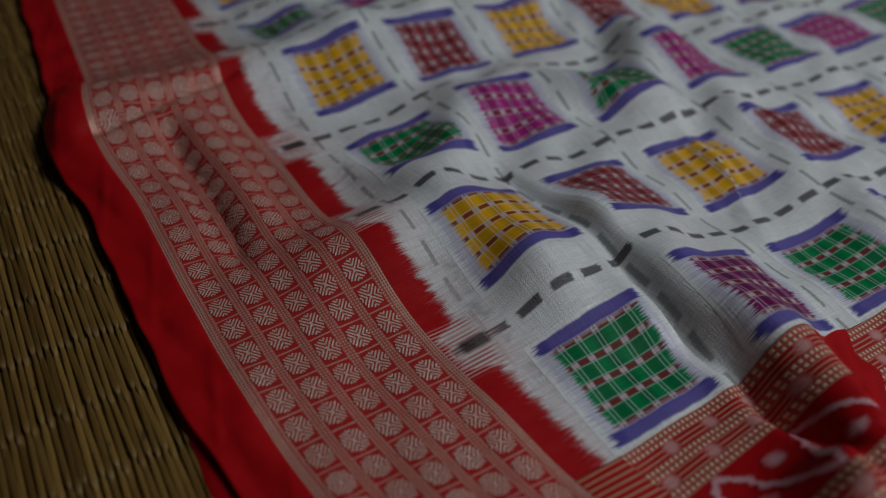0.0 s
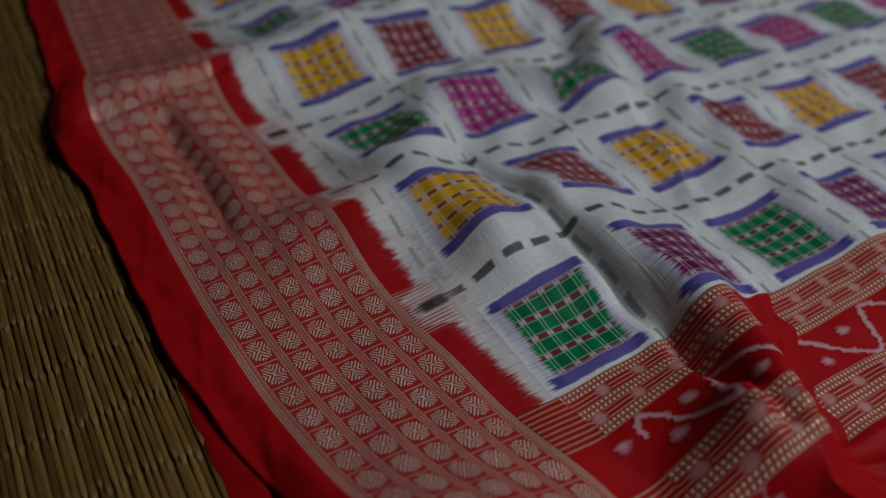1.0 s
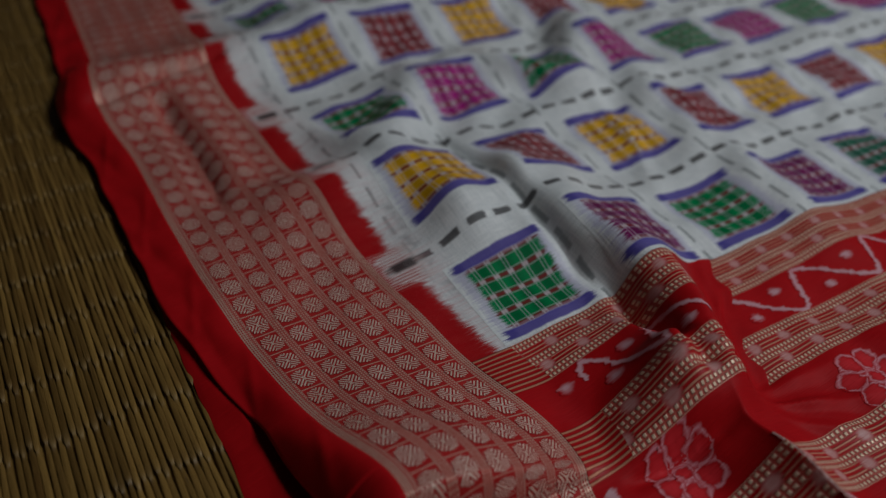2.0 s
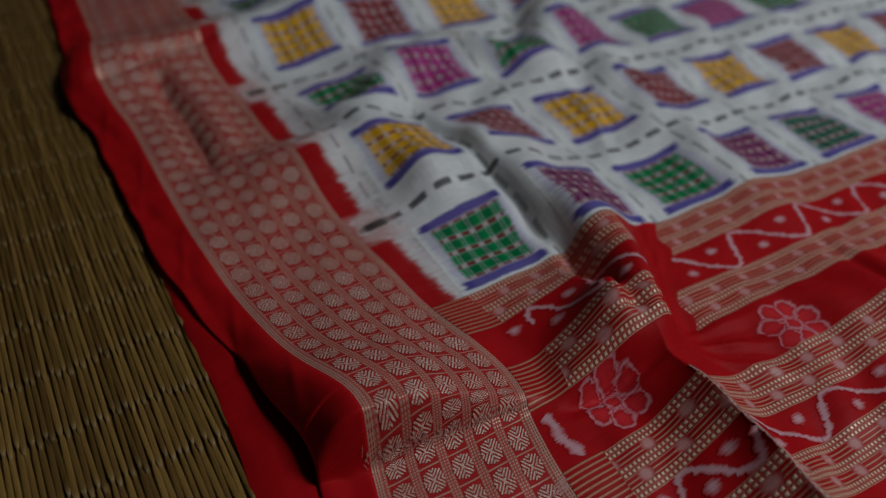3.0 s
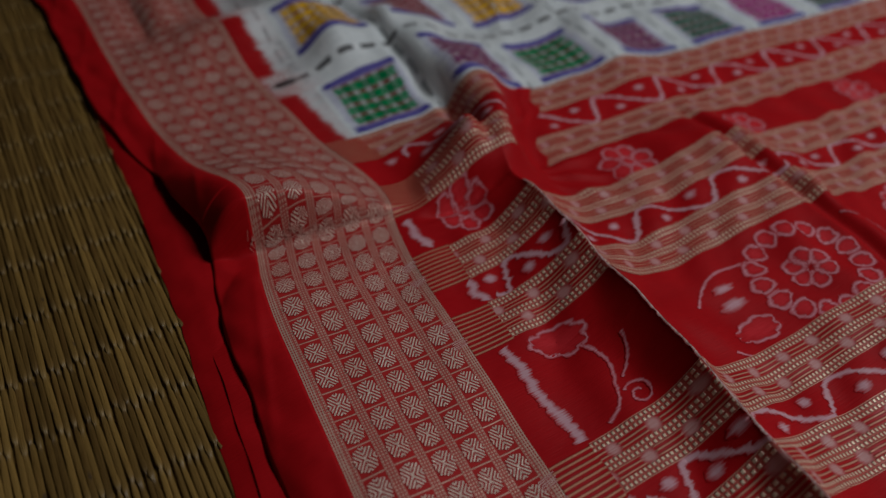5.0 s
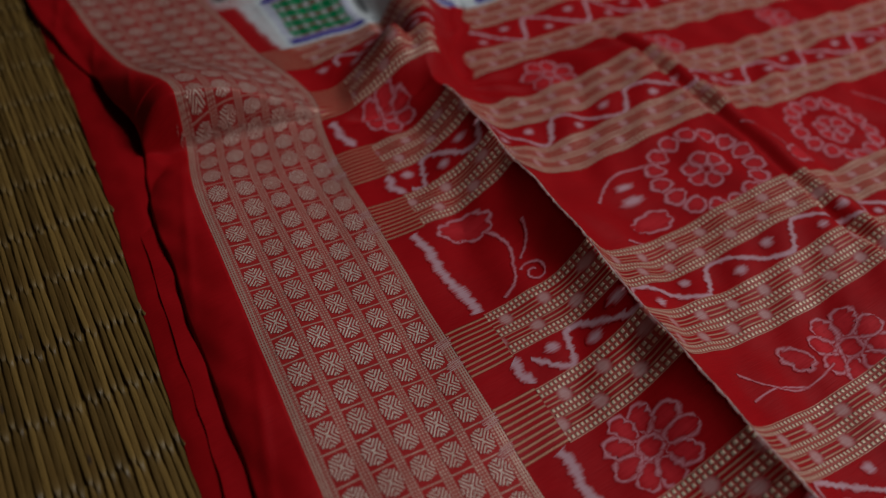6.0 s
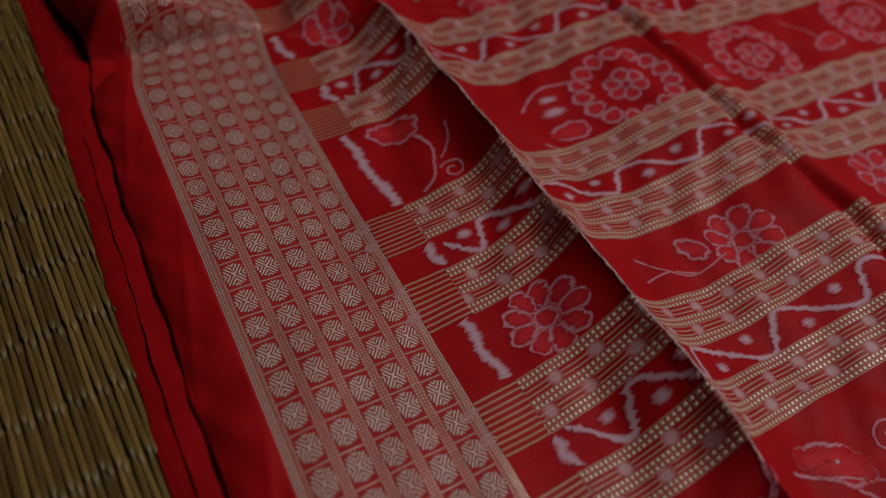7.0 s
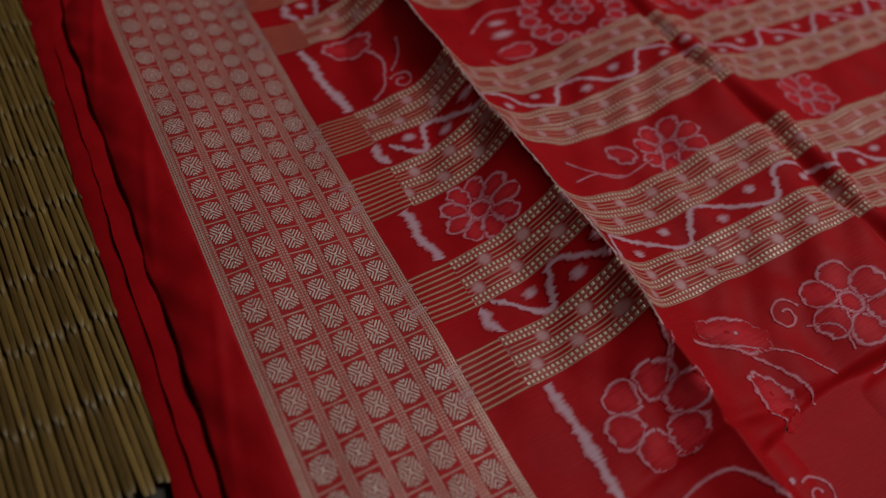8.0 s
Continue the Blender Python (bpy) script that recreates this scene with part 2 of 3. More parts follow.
def make_reed():
    c = Cloth("dry_reed")
    px, py, pz = c.place()
    rnd = c.info("Random")
    grain = c.noise(px * 2500.0, py * 60.0 + rnd * 40.0, detail=2.0)
    stain = c.noise(px * 30.0 + rnd * 9.0, py * 14.0, detail=3.0)
    spots = c.noise(px * 160.0, py * 45.0 + rnd * 30.0, detail=2.0).over(0.72, 0.05)
    col = c.mix(rnd * 0.85 + grain * 0.5 - 0.2, (0.076, 0.038, 0.008), (0.34, 0.195, 0.050))
    col = c.mix((stain - 0.55) * 2.2, col, (0.12, 0.048, 0.011))
    col = c.mix(spots * 0.7, col, (0.045, 0.030, 0.025))
    tip, _, _ = c.pattern("weave")                  # dry worn tips, paler: their glossy highlight is put into the colour
    col = c.mix(tip * (grain * 0.8 + 0.05), col, (0.42, 0.29, 0.13))
    return c.done(col, 0.38, 0.0, grain * 2.0 + stain, 0.0003, 0.0, 0.5)


def make_plain(name, a, b, rough):
    c = Cloth(name)
    x, y, z = c.place()
    n = c.noise(x * 3.0, y * 3.0, z * 3.0, detail=4.0)
    m = c.noise(x * 120.0, y * 120.0, z * 120.0, detail=3.0)
    return c.done(c.mix(n * 0.7 + m * 0.3, a, b), rough, 0.0, m, 0.0005)


M_RED, M_BORDER, M_ROUNDEL = make_red(), make_border(), make_roundel()
M_BODY, M_CHECK, M_BAND, M_FRINGE = make_body(), make_check(), make_band(), make_fringe()
M_PINK = make_ikat("pink_ikat_dye", (0.72, 0.36, 0.41), (0.56, 0.09, 0.12), 1.05, 0.46)
M_PALE = make_ikat("pale_ikat_dye", (0.64, 0.42, 0.46), (0.58, 0.20, 0.24), 0.70, 0.62)
M_LIGHT = make_ikat("light_red_ikat_dye", (0.67, 0.030, 0.040), (0.52, 0.014, 0.020), 0.8, 0.72)
M_SILVER = make_ikat("pale_glint_thread", (0.80, 0.72, 0.66), (0.62, 0.36, 0.32), 1.0, 0.5)
M_REED = make_reed()
M_CREASE = make_plain("worn_silk", (0.42, 0.10, 0.08), (0.78, 0.52, 0.42), 0.6)
# very dark, so the unseen walls and ceiling return little fill light
M_WALL = make_plain("unseen_dark_wall", (0.07, 0.058, 0.048), (0.10, 0.083, 0.070), 0.85)
M_FLOOR = make_plain("dark_floor", (0.05, 0.035, 0.025), (0.09, 0.065, 0.045), 0.6)
M_THREAD = make_plain("binding_thread", (0.10, 0.07, 0.03), (0.16, 0.11, 0.05), 0.8)


# ---- the cloth's lie ----
def sm(a, b, x):
    t = np.clip((x - a) / (b - a), 0, 1)
    return t * t * (3 - 2 * t)


def bell(x, s):
    return np.exp(-(x / s) ** 2)


def lie(x, y):
    """The height of the cloth's top over the mat."""
    x, y = np.asarray(x, float), np.asarray(y, float)
    # the stacked body drops to the end piece across a step
    ys=0.035-0.135*np.clip(x-.07,-.04,.13)
    up=sm(0.0,0.016,y-ys)
    z=0.043*up*np.exp(-(np.clip(y-ys-0.016,0,None)/0.082)**2)*(1-sm(.095,.215,x))
    # long pleat with a sharp crest over the end piece
    d=x-(0.2765+0.047*(y+0.02))
    zp=0.040*np.where(d<0,np.clip(1+np.minimum(d,0)/0.120,0,1)**4.8,np.exp(-(np.maximum(d,0)/0.027)**1.1))
    # the same pleat, rounder, over the body
    xc=0.283+0.042*sm(.01,.10,y)-0.015*sm(.12,.25,y)-.007*bell(y-.075,.035)
    e=x-xc
    flat=bell(y-.042,.034)
    zb=(0.037+.010*bell(y-.045,.03))*np.where(e<0,bell(e,.030)*(1-flat)+flat*(1-sm(.020,.088,-e)),bell(e,.024+.026*sm(.09,.17,y)))*(1-sm(.25,.36,y))
    k=sm(-.006,.026,y)
    z=z+zp*(1-.22*bell(y+.002,.022))*(1-.40*sm(-.42,-.55,y))*(1-k)+zb*k
    # it splits into two ridges with a narrow valley between, and its end is rumpled
    xv=np.minimum(.281+.22*(y-.057),.298)
    z=z-.012*bell(x-xv,.0085)*sm(.020,.050,y)*(1-sm(.13,.18,y))
    z=z+.015*sm(.205,.272,x)*(1-sm(.274,.292,x))*sm(.035,.065,y)*(1-sm(.085,.135,y))
    z=z+.0016*np.sin((y+.35*x)*2*math.pi/.017+1.5*np.sin(x*60))*bell(x-.277,.028)*sm(.012,.03,y)*(1-sm(.055,.09,y))
    # hump under the body beside the border
    z=z+0.030*np.exp(-((x-.246)/.036)**2-((y-.268)/.068)**2)
    q = y - .343
    z=z+0.024*bell(x-.185,np.where(x<.185,.080,.058))*np.where(q<0,bell(q,.05),bell(q,.032))
    # second pleat
    f=x-(0.478+0.06*(y+.25)+.002*np.sin(y*31))
    on=sm(.06,-.04,y)
    z=z+on*(0.023*np.where(f<0,bell(f,.085),bell(f,.042))-.0075*bell(f+.003,.0065)+.003*bell(f-.011,.007))
    z=z+.009*(1-sm(.05,.16,x))*sm(.03,-.02,y)
    # ripples far off
    q=y-.602+.16*np.clip(.25-x,0,.1)
    z=z+0.032*bell(q,np.where(q<0,.05,.06))*sm(.95,.3,x)+0.014*bell(x-.52-.1*(y-.3),.03)*sm(.0,.15,y)
    z=z+0.020*bell(y-.462+.085*bell(x-.235,.058)+.075*bell(x-.455,.045),.034)*sm(.17,.23,x)*sm(.62,.50,x)+.009*sm(.24,.36,y)*sm(.2,.3,x)
    # the end's crease and the lower layer below it
    z=z-.004*bell(y+.545+.01*np.sin(x*20),.005)*sm(.17,.23,x)-.013*sm(-.549,-.556,y+.004*np.sin(x*31))*sm(.255,.275,x)
    # sharp fold at the foot of the step
    z=z-.0035*np.maximum(0,1-np.abs(y-.0392+.118*(x-.0725))/.0032)*sm(.03,.06,x)*(1-sm(.17,.20,x))
    # crease where the stacked body lies on the end piece
    z=z-.006*bell(y-.010+.10*(x-.22),.005)*sm(.195,.22,x)*(1-sm(.262,.285,x))
    # creases of the body
    w=sm(.12,.2,y)*sm(.19,.24,x)
    z=z+w*(.0026*np.sin((x*.85+y*.5)*2*math.pi/.083+1.6*np.sin(y*24+x*9))+.0016*np.sin((x*.5-y*.9)*2*math.pi/.061+1.3*np.sin(x*37)))
    z=z+w*.004*np.maximum(0,1-np.abs(x-.452-.35*(y-.3)+.006*np.sin(y*40))/.014)*bell(y-.29,.08)
    # lengthwise dent and cross crease in the border
    z=z+(.008*bell(x-.116,.016)-.011*bell(x-.089,.009))*sm(.34,.42,y)*(1-sm(.52,.555,y))
    z=z-.009*bell(y-.5645-.20*(x-.1),.006)*sm(.02,.05,x)*(1-sm(.15,.18,x))
    # sharp valley between the hump and the pleat
    z=z-.008*bell(x-.291-.02*(y-.25),.0065)*sm(.13,.17,y)*(1-sm(.33,.40,y))
    # slack of the end piece
    w=sm(.10,.0,y)*sm(.19,.23,x)
    z=z+w*(.0017*np.sin(x*88+1.9*np.sin(y*26))*np.sin(y*47+x*21)+.0011*np.sin(x*150-y*60+2*np.sin(y*33)))
    # pulled folds that run out from the pleat's end
    rx,ry=x-.285,y-.022
    ang,far=np.arctan2(ry,rx),np.hypot(rx,ry)
    z=z+.0045*(np.maximum(0,1-np.abs(ang+.42)/.10)+.7*np.maximum(0,1-np.abs(ang+.10)/.12)+.6*np.maximum(0,1-np.abs(ang+.72)/.10))*bell(far-.065,.045)*sm(.015,.045,rx)
    # fine puckers of the end piece between its bands
    w=sm(.05,-.02,y)*sm(.20,.25,x)
    z=z+w*.0012*np.abs(np.sin(x*58+y*31+1.7*np.sin(y*19-x*13)))**3*np.sin(y*23+x*17+.6)
    # small unevenness
    z=z+.0014*np.sin(x*41+2*np.sin(y*13))*np.sin(y*29+x*11)+.0009*np.sin(x*97+y*23)*np.sin(y*71-x*31)
    z = np.maximum(z, -0.006) + 0.010
    return z


def edge_x(y):
    """Where the border meets the body."""
    y = np.asarray(y, float)
    return (0.176 + 0.068 * np.minimum(y, 0) + 0.014 * bell(y - 0.055, 0.045) - 0.020 * sm(0.08, 0.40, y)
            + 0.05 * np.maximum(y - 0.55, 0) - 0.010 * bell(y - 0.555, 0.06) - 0.004 * bell(y - 0.24, 0.09))


BORDER_W = 0.110


def mesh_grid(name, X, Y, Z, material, parent, weave=None, label=""):
    m, n = X.shape
    idx = np.arange(n * m).reshape(m, n)
    faces = np.stack([idx[:-1, :-1], idx[:-1, 1:], idx[1:, 1:], idx[1:, :-1]], -1).reshape(-1, 4)
    return mesh_faces(name, np.stack([X, Y, Z], -1).reshape(-1, 3), faces, material, parent, weave, label)


def mesh_faces(name, verts, faces, material, parent, weave=None, label=""):
    me = bpy.data.meshes.new(name)
    faces = np.asarray(faces)
    me.from_pydata(np.asarray(verts).tolist(), [], faces.tolist())
    me.polygons.foreach_set("use_smooth", np.ones(len(me.polygons), bool))
    if weave is not None:
        at = me.attributes.new("weave", "FLOAT_VECTOR", "POINT")
        w = np.stack([np.asarray(c, float).reshape(-1) for c in weave], -1)
        at.data.foreach_set("vector", w.astype(np.float32).reshape(-1))
    me.materials.append(material)
    ob = new(name, me)
    ob.parent = parent
    if label:
        tagged(ob, label)
    return ob


def raised(x, y, lift):
    """Points on the cloth, lifted along its normal."""
    e = 0.0008
    z = lie(x, y)
    gx, gy = (lie(x + e, y) - z) / e, (lie(x, y + e) - z) / e
    k = lift / np.sqrt(1 + gx * gx + gy * gy)
    return x - gx * k, y - gy * k, z + k


# ---- room: floor, plus added unseen walls and ceiling that hold down fill light ----
def slab(name, x0, x1, y0, y1, z0, z1, material, label):
    bm = bmesh.new()
    bmesh.ops.create_cube(bm, size=1.0)
    for v in bm.verts:
        v.co = Vector(((x0 + x1) / 2 + v.co.x * (x1 - x0), (y0 + y1) / 2 + v.co.y * (y1 - y0), (z0 + z1) / 2 + v.co.z * (z1 - z0)))
    me = bpy.data.meshes.new(name)
    bm.to_mesh(me)
    bm.free()
    me.materials.append(material)
    return tagged(new(name, me), label, "room", kind="structure")


slab("floor", -1.8, EAST, -2.0, 2.2, -0.106, -0.006, M_FLOOR, "dark plain floor under the reed mat")
bm = bmesh.new()
rx0, rx1, ry0, ry1 = ROOF_X - ROOF_W / 2, ROOF_X + ROOF_W / 2, ROOF_Y - ROOF_L / 2, ROOF_Y + ROOF_L / 2
for x0, x1, y0, y1 in ((-1.8, rx0, -2.0, 2.2), (rx1, EAST, -2.0, 2.2), (rx0, rx1, -2.0, ry0), (rx0, rx1, ry1, 2.2)):
    for v in bmesh.ops.create_cube(bm, size=1.0)["verts"]:
        v.co = Vector(((x0 + x1) / 2 + v.co.x * (x1 - x0), (y0 + y1) / 2 + v.co.y * (y1 - y0), 2.55 + v.co.z * 0.1))
me = bpy.data.meshes.new("ceiling")
bm.to_mesh(me)
bm.free()
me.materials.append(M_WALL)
tagged(new("ceiling", me), "unseen dark ceiling, added with a square opening for the lamp", "room", kind="structure")
slab("wall_west", -1.9, -1.8, -2.0, 2.2, -0.106, 2.6, M_WALL, "unseen dark wall, added to keep bounce light low")
slab("wall_south", -1.9, EAST + 0.1, -2.1, -2.0, -0.106, 2.6, M_WALL, "unseen dark wall, added to keep bounce light low")
slab("wall_north", -1.9, EAST + 0.1, 2.2, 2.3, -0.106, 2.6, M_WALL, "unseen dark wall, added to keep bounce light low")
slab("wall_east", EAST, EAST + 0.1, -2.0, 2.2, -0.106, 2.6, M_WALL, "unseen dark wall, added to keep bounce light low")

# ---- the saree ----
saree = tagged(new("saree"), "red and white ikat silk saree with gold border on a mat", "saree")
YB = np.concatenate([np.arange(-0.80, 0.0, 0.0025), np.arange(0.0, 0.07, 0.0007), np.arange(0.07, 0.70, 0.0025), np.arange(0.70, 1.32, 0.006)])

# plain red selvedge, its free edge hanging a little
S = np.linspace(0, 1, 16)[None, :]
Yg = np.repeat(YB[:, None], 16, 1)
wide = 0.032 - 0.003 * bell(Yg - 0.2, 0.07) + 0.003 * bell(Yg - 0.60, 0.06) - 0.008 * bell(Yg - 0.135, 0.045) + 0.0015 * np.sin(Yg * 61) * np.sin(Yg * 17)
Xg = edge_x(Yg) - BORDER_W - wide * (1 - S)
Zg = lie(Xg, Yg)
Zg = np.maximum(Zg - (0.0095 - 0.0004 * sm(0.03, -0.02, Yg) + 0.8 * np.maximum(Zg - 0.024, 0)) * (1 - S) ** 2.2, 0.0085) + 0.0006 * np.sin(Yg * 140 + Xg * 300) * (1 - S)
puck = np.sin(Yg * 83 + 60 * Xg + 2.4 * np.sin(Yg * 19)) * np.sin(Yg * 37 - 40 * Xg + 1.1)
Zg = Zg + 0.0017 * puck * np.sin(S * math.pi) ** 0.8 + 0.0011 * np.maximum(0, np.sin(Yg * 51 - Xg * 170)) ** 6 * np.sin(S * math.pi)
ob = mesh_grid("selvedge", Xg, Yg, Zg, M_RED, saree, label="plain bright red silk selvedge")
md = ob.modifiers.new("thick", "SOLIDIFY")
md.thickness, md.offset = 0.0007, -1

# layers folded beneath it
def under_layer(out, base, high, y0, y1, seed):
    yy = np.arange(y0, y1, 0.004)
    s = np.linspace(0, 1, 22)[None, :]
    Y = np.repeat(yy[:, None], 22, 1)
    sel = edge_x(Y) - BORDER_W - 0.032
    ripple = 0.0008 * np.sin(Y * 13 + seed) + 0.0004 * np.sin(Y * 47 + seed * 2) + 0.0004 * np.sin(Y * 151 + 2 * np.sin(Y * 31))
    x_out = 0.0095 + 0.068 * np.minimum(Y, 0) + 0.0065 * sm(0.0, 0.15, Y) + 0.02 * sm(0.30, 0.42, Y) + out + ripple
    x_in = sel + 0.035 + 0.01 * sm(0.3, 0.42, Y)
    X = x_out + (x_in - x_out) * s
    rise = np.clip((X - x_out) / 0.018, 0, 1)
    fold = 0.0004 * np.sin(X * 900 + 2.2 * np.sin(Y * 9 + seed) + seed) * sm(0.3, 0.6, s) + 0.0004 * np.sin(Y * 118 + X * 260 + 3 * np.sin(Y * 23 + seed)) * np.sin(Y * 41 + seed)
    Z = np.maximum(base - 0.007 * sm(-0.045, 0.0, Y), 0.0006) + high * rise ** 0.75 + fold + 0.0008 * np.sin(Y * 31 + seed) * s
    o = mesh_grid("under_layer", X, Y, Z, M_RED, saree, label="dark red folded layer beneath the selvedge")
    return o


under_layer(0.0, 0.0006, 0.0058, -0.80, 1.32, 0.4)
under_layer(0.0125, 0.0064, 0.0022, -0.80, 0.16, 2.1)

# border band with roundels
yline = np.linspace(-0.80, 1.32, 4000)
zline = lie(edge_x(yline) - 0.065, yline)
arc = np.concatenate([[0], np.cumsum(np.hypot(np.diff(yline), np.diff(zline)))]) 
arc -= np.interp(0.0, yline, arc)
U = np.linspace(-BORDER_W, 0, 56)[None, :]
Yg = np.repeat(YB[:, None], 56, 1)
Ug = np.repeat(U, len(YB), 0)
Xg = edge_x(Yg) + Ug
border = mesh_grid("border", Xg, Yg, lie(Xg, Yg), M_BORDER, saree, (Ug, np.interp(Yg, yline, arc), 0 * Ug),
                   label="red border woven with dull gold thread")

def border_point(u, v):
    y = np.interp(v, arc, yline)
    return edge_x(y) + u, y


def disc_of(rings):
    """A round-cornered, faintly scalloped disc of nested rings."""
    pts = [(0.0, 0.0)]
    for r in rings:
        for k in range(16):
            ca, sa = math.cos(k * math.pi / 8), math.sin(k * math.pi / 8)
            w = r * (1 + 0.065 * r * math.cos(k * math.pi)) * (abs(ca) ** 2.15 + abs(sa) ** 2.15) ** (-1 / 2.15)
            pts.append((w * ca, w * sa))
    faces = [(0, 1 + k, 1 + (k + 1) % 16) for k in range(16)]
    for n in range(len(rings) - 1):
        a, b = 1 + 16 * n, 17 + 16 * n
        faces += [(a + k, b + k, b + (k + 1) % 16, a + (k + 1) % 16) for k in range(16)]
    return np.array(pts), faces


COARSE, FINE = disc_of((0.52, 1.0)), disc_of((0.2, 0.4, 0.6, 0.8, 1.0))
far_v, far_f, far_w = [], [], []
for row in range(math.floor(arc[0] / 0.021) + 1, math.floor(arc[-1] / 0.021)):
    for colm in range(5):
        u0 = -BORDER_W + 0.0045 + 0.0202 * (colm + 0.5) + random.uniform(-0.0003, 0.0003)
        v0 = (row + 0.5) * 0.021 + random.uniform(-0.0004, 0.0004)
        rv = 0.0085 * random.uniform(0.95, 1.04)
        disc, flats = FINE if -0.02 < v0 < 0.16 else COARSE
        x, y = border_point(u0 + disc[:, 0] * 0.0070, v0 + disc[:, 1] * rv)
        p = np.stack(raised(x, y, 0.0004), -1)
        if -24 <= row < 35:
            me = bpy.data.meshes.new("roundel")
            me.from_pydata(p.tolist(), [], flats)
            me.polygons.foreach_set("use_smooth", np.ones(len(flats), bool))
            at = me.attributes.new("weave", "FLOAT_VECTOR", "POINT")
            at.data.foreach_set("vector", np.c_[disc, 0 * disc[:, :1]].astype(np.float32).reshape(-1))
            me.materials.append(M_ROUNDEL)
            new("roundel", me).parent = border
        else:
            k0 = len(far_v) * 33
            far_v.append(p)
            far_w.append(np.c_[disc, 0 * disc[:, :1]])
            far_f += [tuple(i + k0 for i in f) for f in flats]
me = bpy.data.meshes.new("roundels_further_on")
me.from_pydata(np.concatenate(far_v).tolist(), [], far_f)
at = me.attributes.new("weave", "FLOAT_VECTOR", "POINT")
at.data.foreach_set("vector", np.concatenate(far_w).astype(np.float32).reshape(-1))
me.materials.append(M_ROUNDEL)
far = tagged(new("roundels_further_on", me), kind="stuff")
far.parent = border

# white body and red end piece
SPLIT = 0.131
def skew(x):
    return 0.04 * np.clip(x - 0.30, 0, 0.7)


def field(name, v0, v1, dv, material, label):
    s = np.concatenate([np.linspace(0, 0.4, 380), np.linspace(0.4, 1, 130)[1:]])[None, :]
    vv = np.arange(v0, v1 + dv / 2, dv)[:, None]
    Xe = edge_x(vv) + 0 * s
    X = Xe + s * (1.16 - Xe)
    V = vv + 0 * s
    Y = V - skew(X)
    return mesh_grid(name, X, Y, lie(X, Y), material, saree, (X - Xe, X, V), label)


body = field("body", SPLIT, 1.32, 0.0030, M_BODY, "silvery white silk body with dashed lines and coloured ikat checks")
pallu = field("end_piece", -0.80, SPLIT, 0.0018, M_RED, "red silk end piece with gold bands and ikat flowers")

GREEN, DARK_GREEN, YELLOW = (0.0, 0.21, 0.065, 1), (0.002, 0.11, 0.06, 1), (0.80, 0.42, 0.012, 1)
MAGENTA, PLUM, BRICK = (0.42, 0.02, 0.22, 1), (0.19, 0.008, 0.10, 1), (0.27, 0.025, 0.03, 1)
for row in range(0, 9):
    for colm in range(0, 8):
        cx, cv = 0.293 + 0.101 * colm - 0.047, 0.1735 + 0.1255 * row
        if row % 2:
            tone, word = (YELLOW, "yellow") if colm % 2 == 0 else (BRICK, "maroon")
        elif colm % 2 == 0:
            tone, word = (DARK_GREEN, "dark green") if row == 0 and colm >= 4 else (GREEN, "green")
        else:
            tone, word = (PLUM, "plum purple") if row == 0 and colm < 5 else (MAGENTA, "magenta")
        A, B = np.meshgrid(np.linspace(-0.043, 0.043, 32), np.linspace(-0.0410, 0.0410, 32))
        x, v = cx + A, cv + B
        x, y, z = raised(x, v - skew(x), 0.00015)
        o = mesh_grid("check_motif", x, y, z, M_CHECK, body, (A, B, 0 * A), word + " ikat check with purple bars")
        o.color = tone

# gold bands across the end piece, each with its fringe towards the border
BANDS = ((0.1305, 0.094), (0.058, 0.022), (-0.023, -0.059), (-0.086, -0.121), (-0.209, -0.245), (-0.269, -0.308), (-0.361, -0.399), (-0.425, -0.461),
         (-0.640, -0.676), (-0.703, -0.740))
for top, low in BANDS:
    vv = np.linspace(low, top, 22)[:, None]
    x0 = edge_x(vv) + 0.031
    s = np.concatenate([np.linspace(0, 0.4, 340), np.linspace(0.4, 1, 110)[1:]])[None, :]
    X = x0 + s * (1.15 - x0)
    V = vv + 0.0012 * np.sin(X * 30 + top * 50)
    T = (V * 0 + (vv - low) / (top - low))
    x, y, z = raised(X, V - skew(X), 0.0004)
    mesh_grid("gold_band", x, y, z, M_BAND, pallu, (X, T, 0 * X), "chequered gold thread band")
    s = np.linspace(0, 1, 22)[None, :]
    X = edge_x(vv) + 0.031 * s
    T = 0 * X + (vv - low) / (top - low)
    x, y, z = raised(X, vv + 0 * s, 0.0004)
    mesh_grid("band_fringe", x, y, z, M_FRINGE, pallu, (s + 0 * vv, T, 0 * X), "fine gold lines running out to the border")


# the slack of the pleat, tucked over beside its crest
yy = np.linspace(0.002, 0.1265, 60)[:, None]
s = np.linspace(0, 1, 40)[None, :]
x_in = np.where(yy < 0.03, 0.2775 + 0.047 * (yy + 0.02), 0.2800 + 0.040 * sm(0.01, 0.10, yy) - 0.007 * bell(yy - 0.075, 0.035)) + 0.0105
x_out = 0.318 + 0.60 * yy + 0.004 * np.sin(yy * 90) + 0.0025 * np.sin(yy * 210 + 1)
X = x_in + s * (x_out - x_in)
Y = yy + 0.003 * np.sin(s * 5 + yy * 30)
x, y, z = raised(X, Y, 0.0009 * sm(0, 0.12, s) * sm(0.002, 0.03, yy) - 0.0016 * (1 - sm(0, 0.15, s)) - 0.0003)
z = z + 0.0030 * sm(0.0, 0.04, yy) * np.maximum(0, np.sin((s * 2.3 - yy * 9 + 0.4 * np.sin(yy * 40)) * math.pi)) ** 2 * np.sin(s * math.pi)
mesh_grid("tucked_fold", x, y, z, M_RED, pallu, None, "plain dark red tuck beside the pleat")

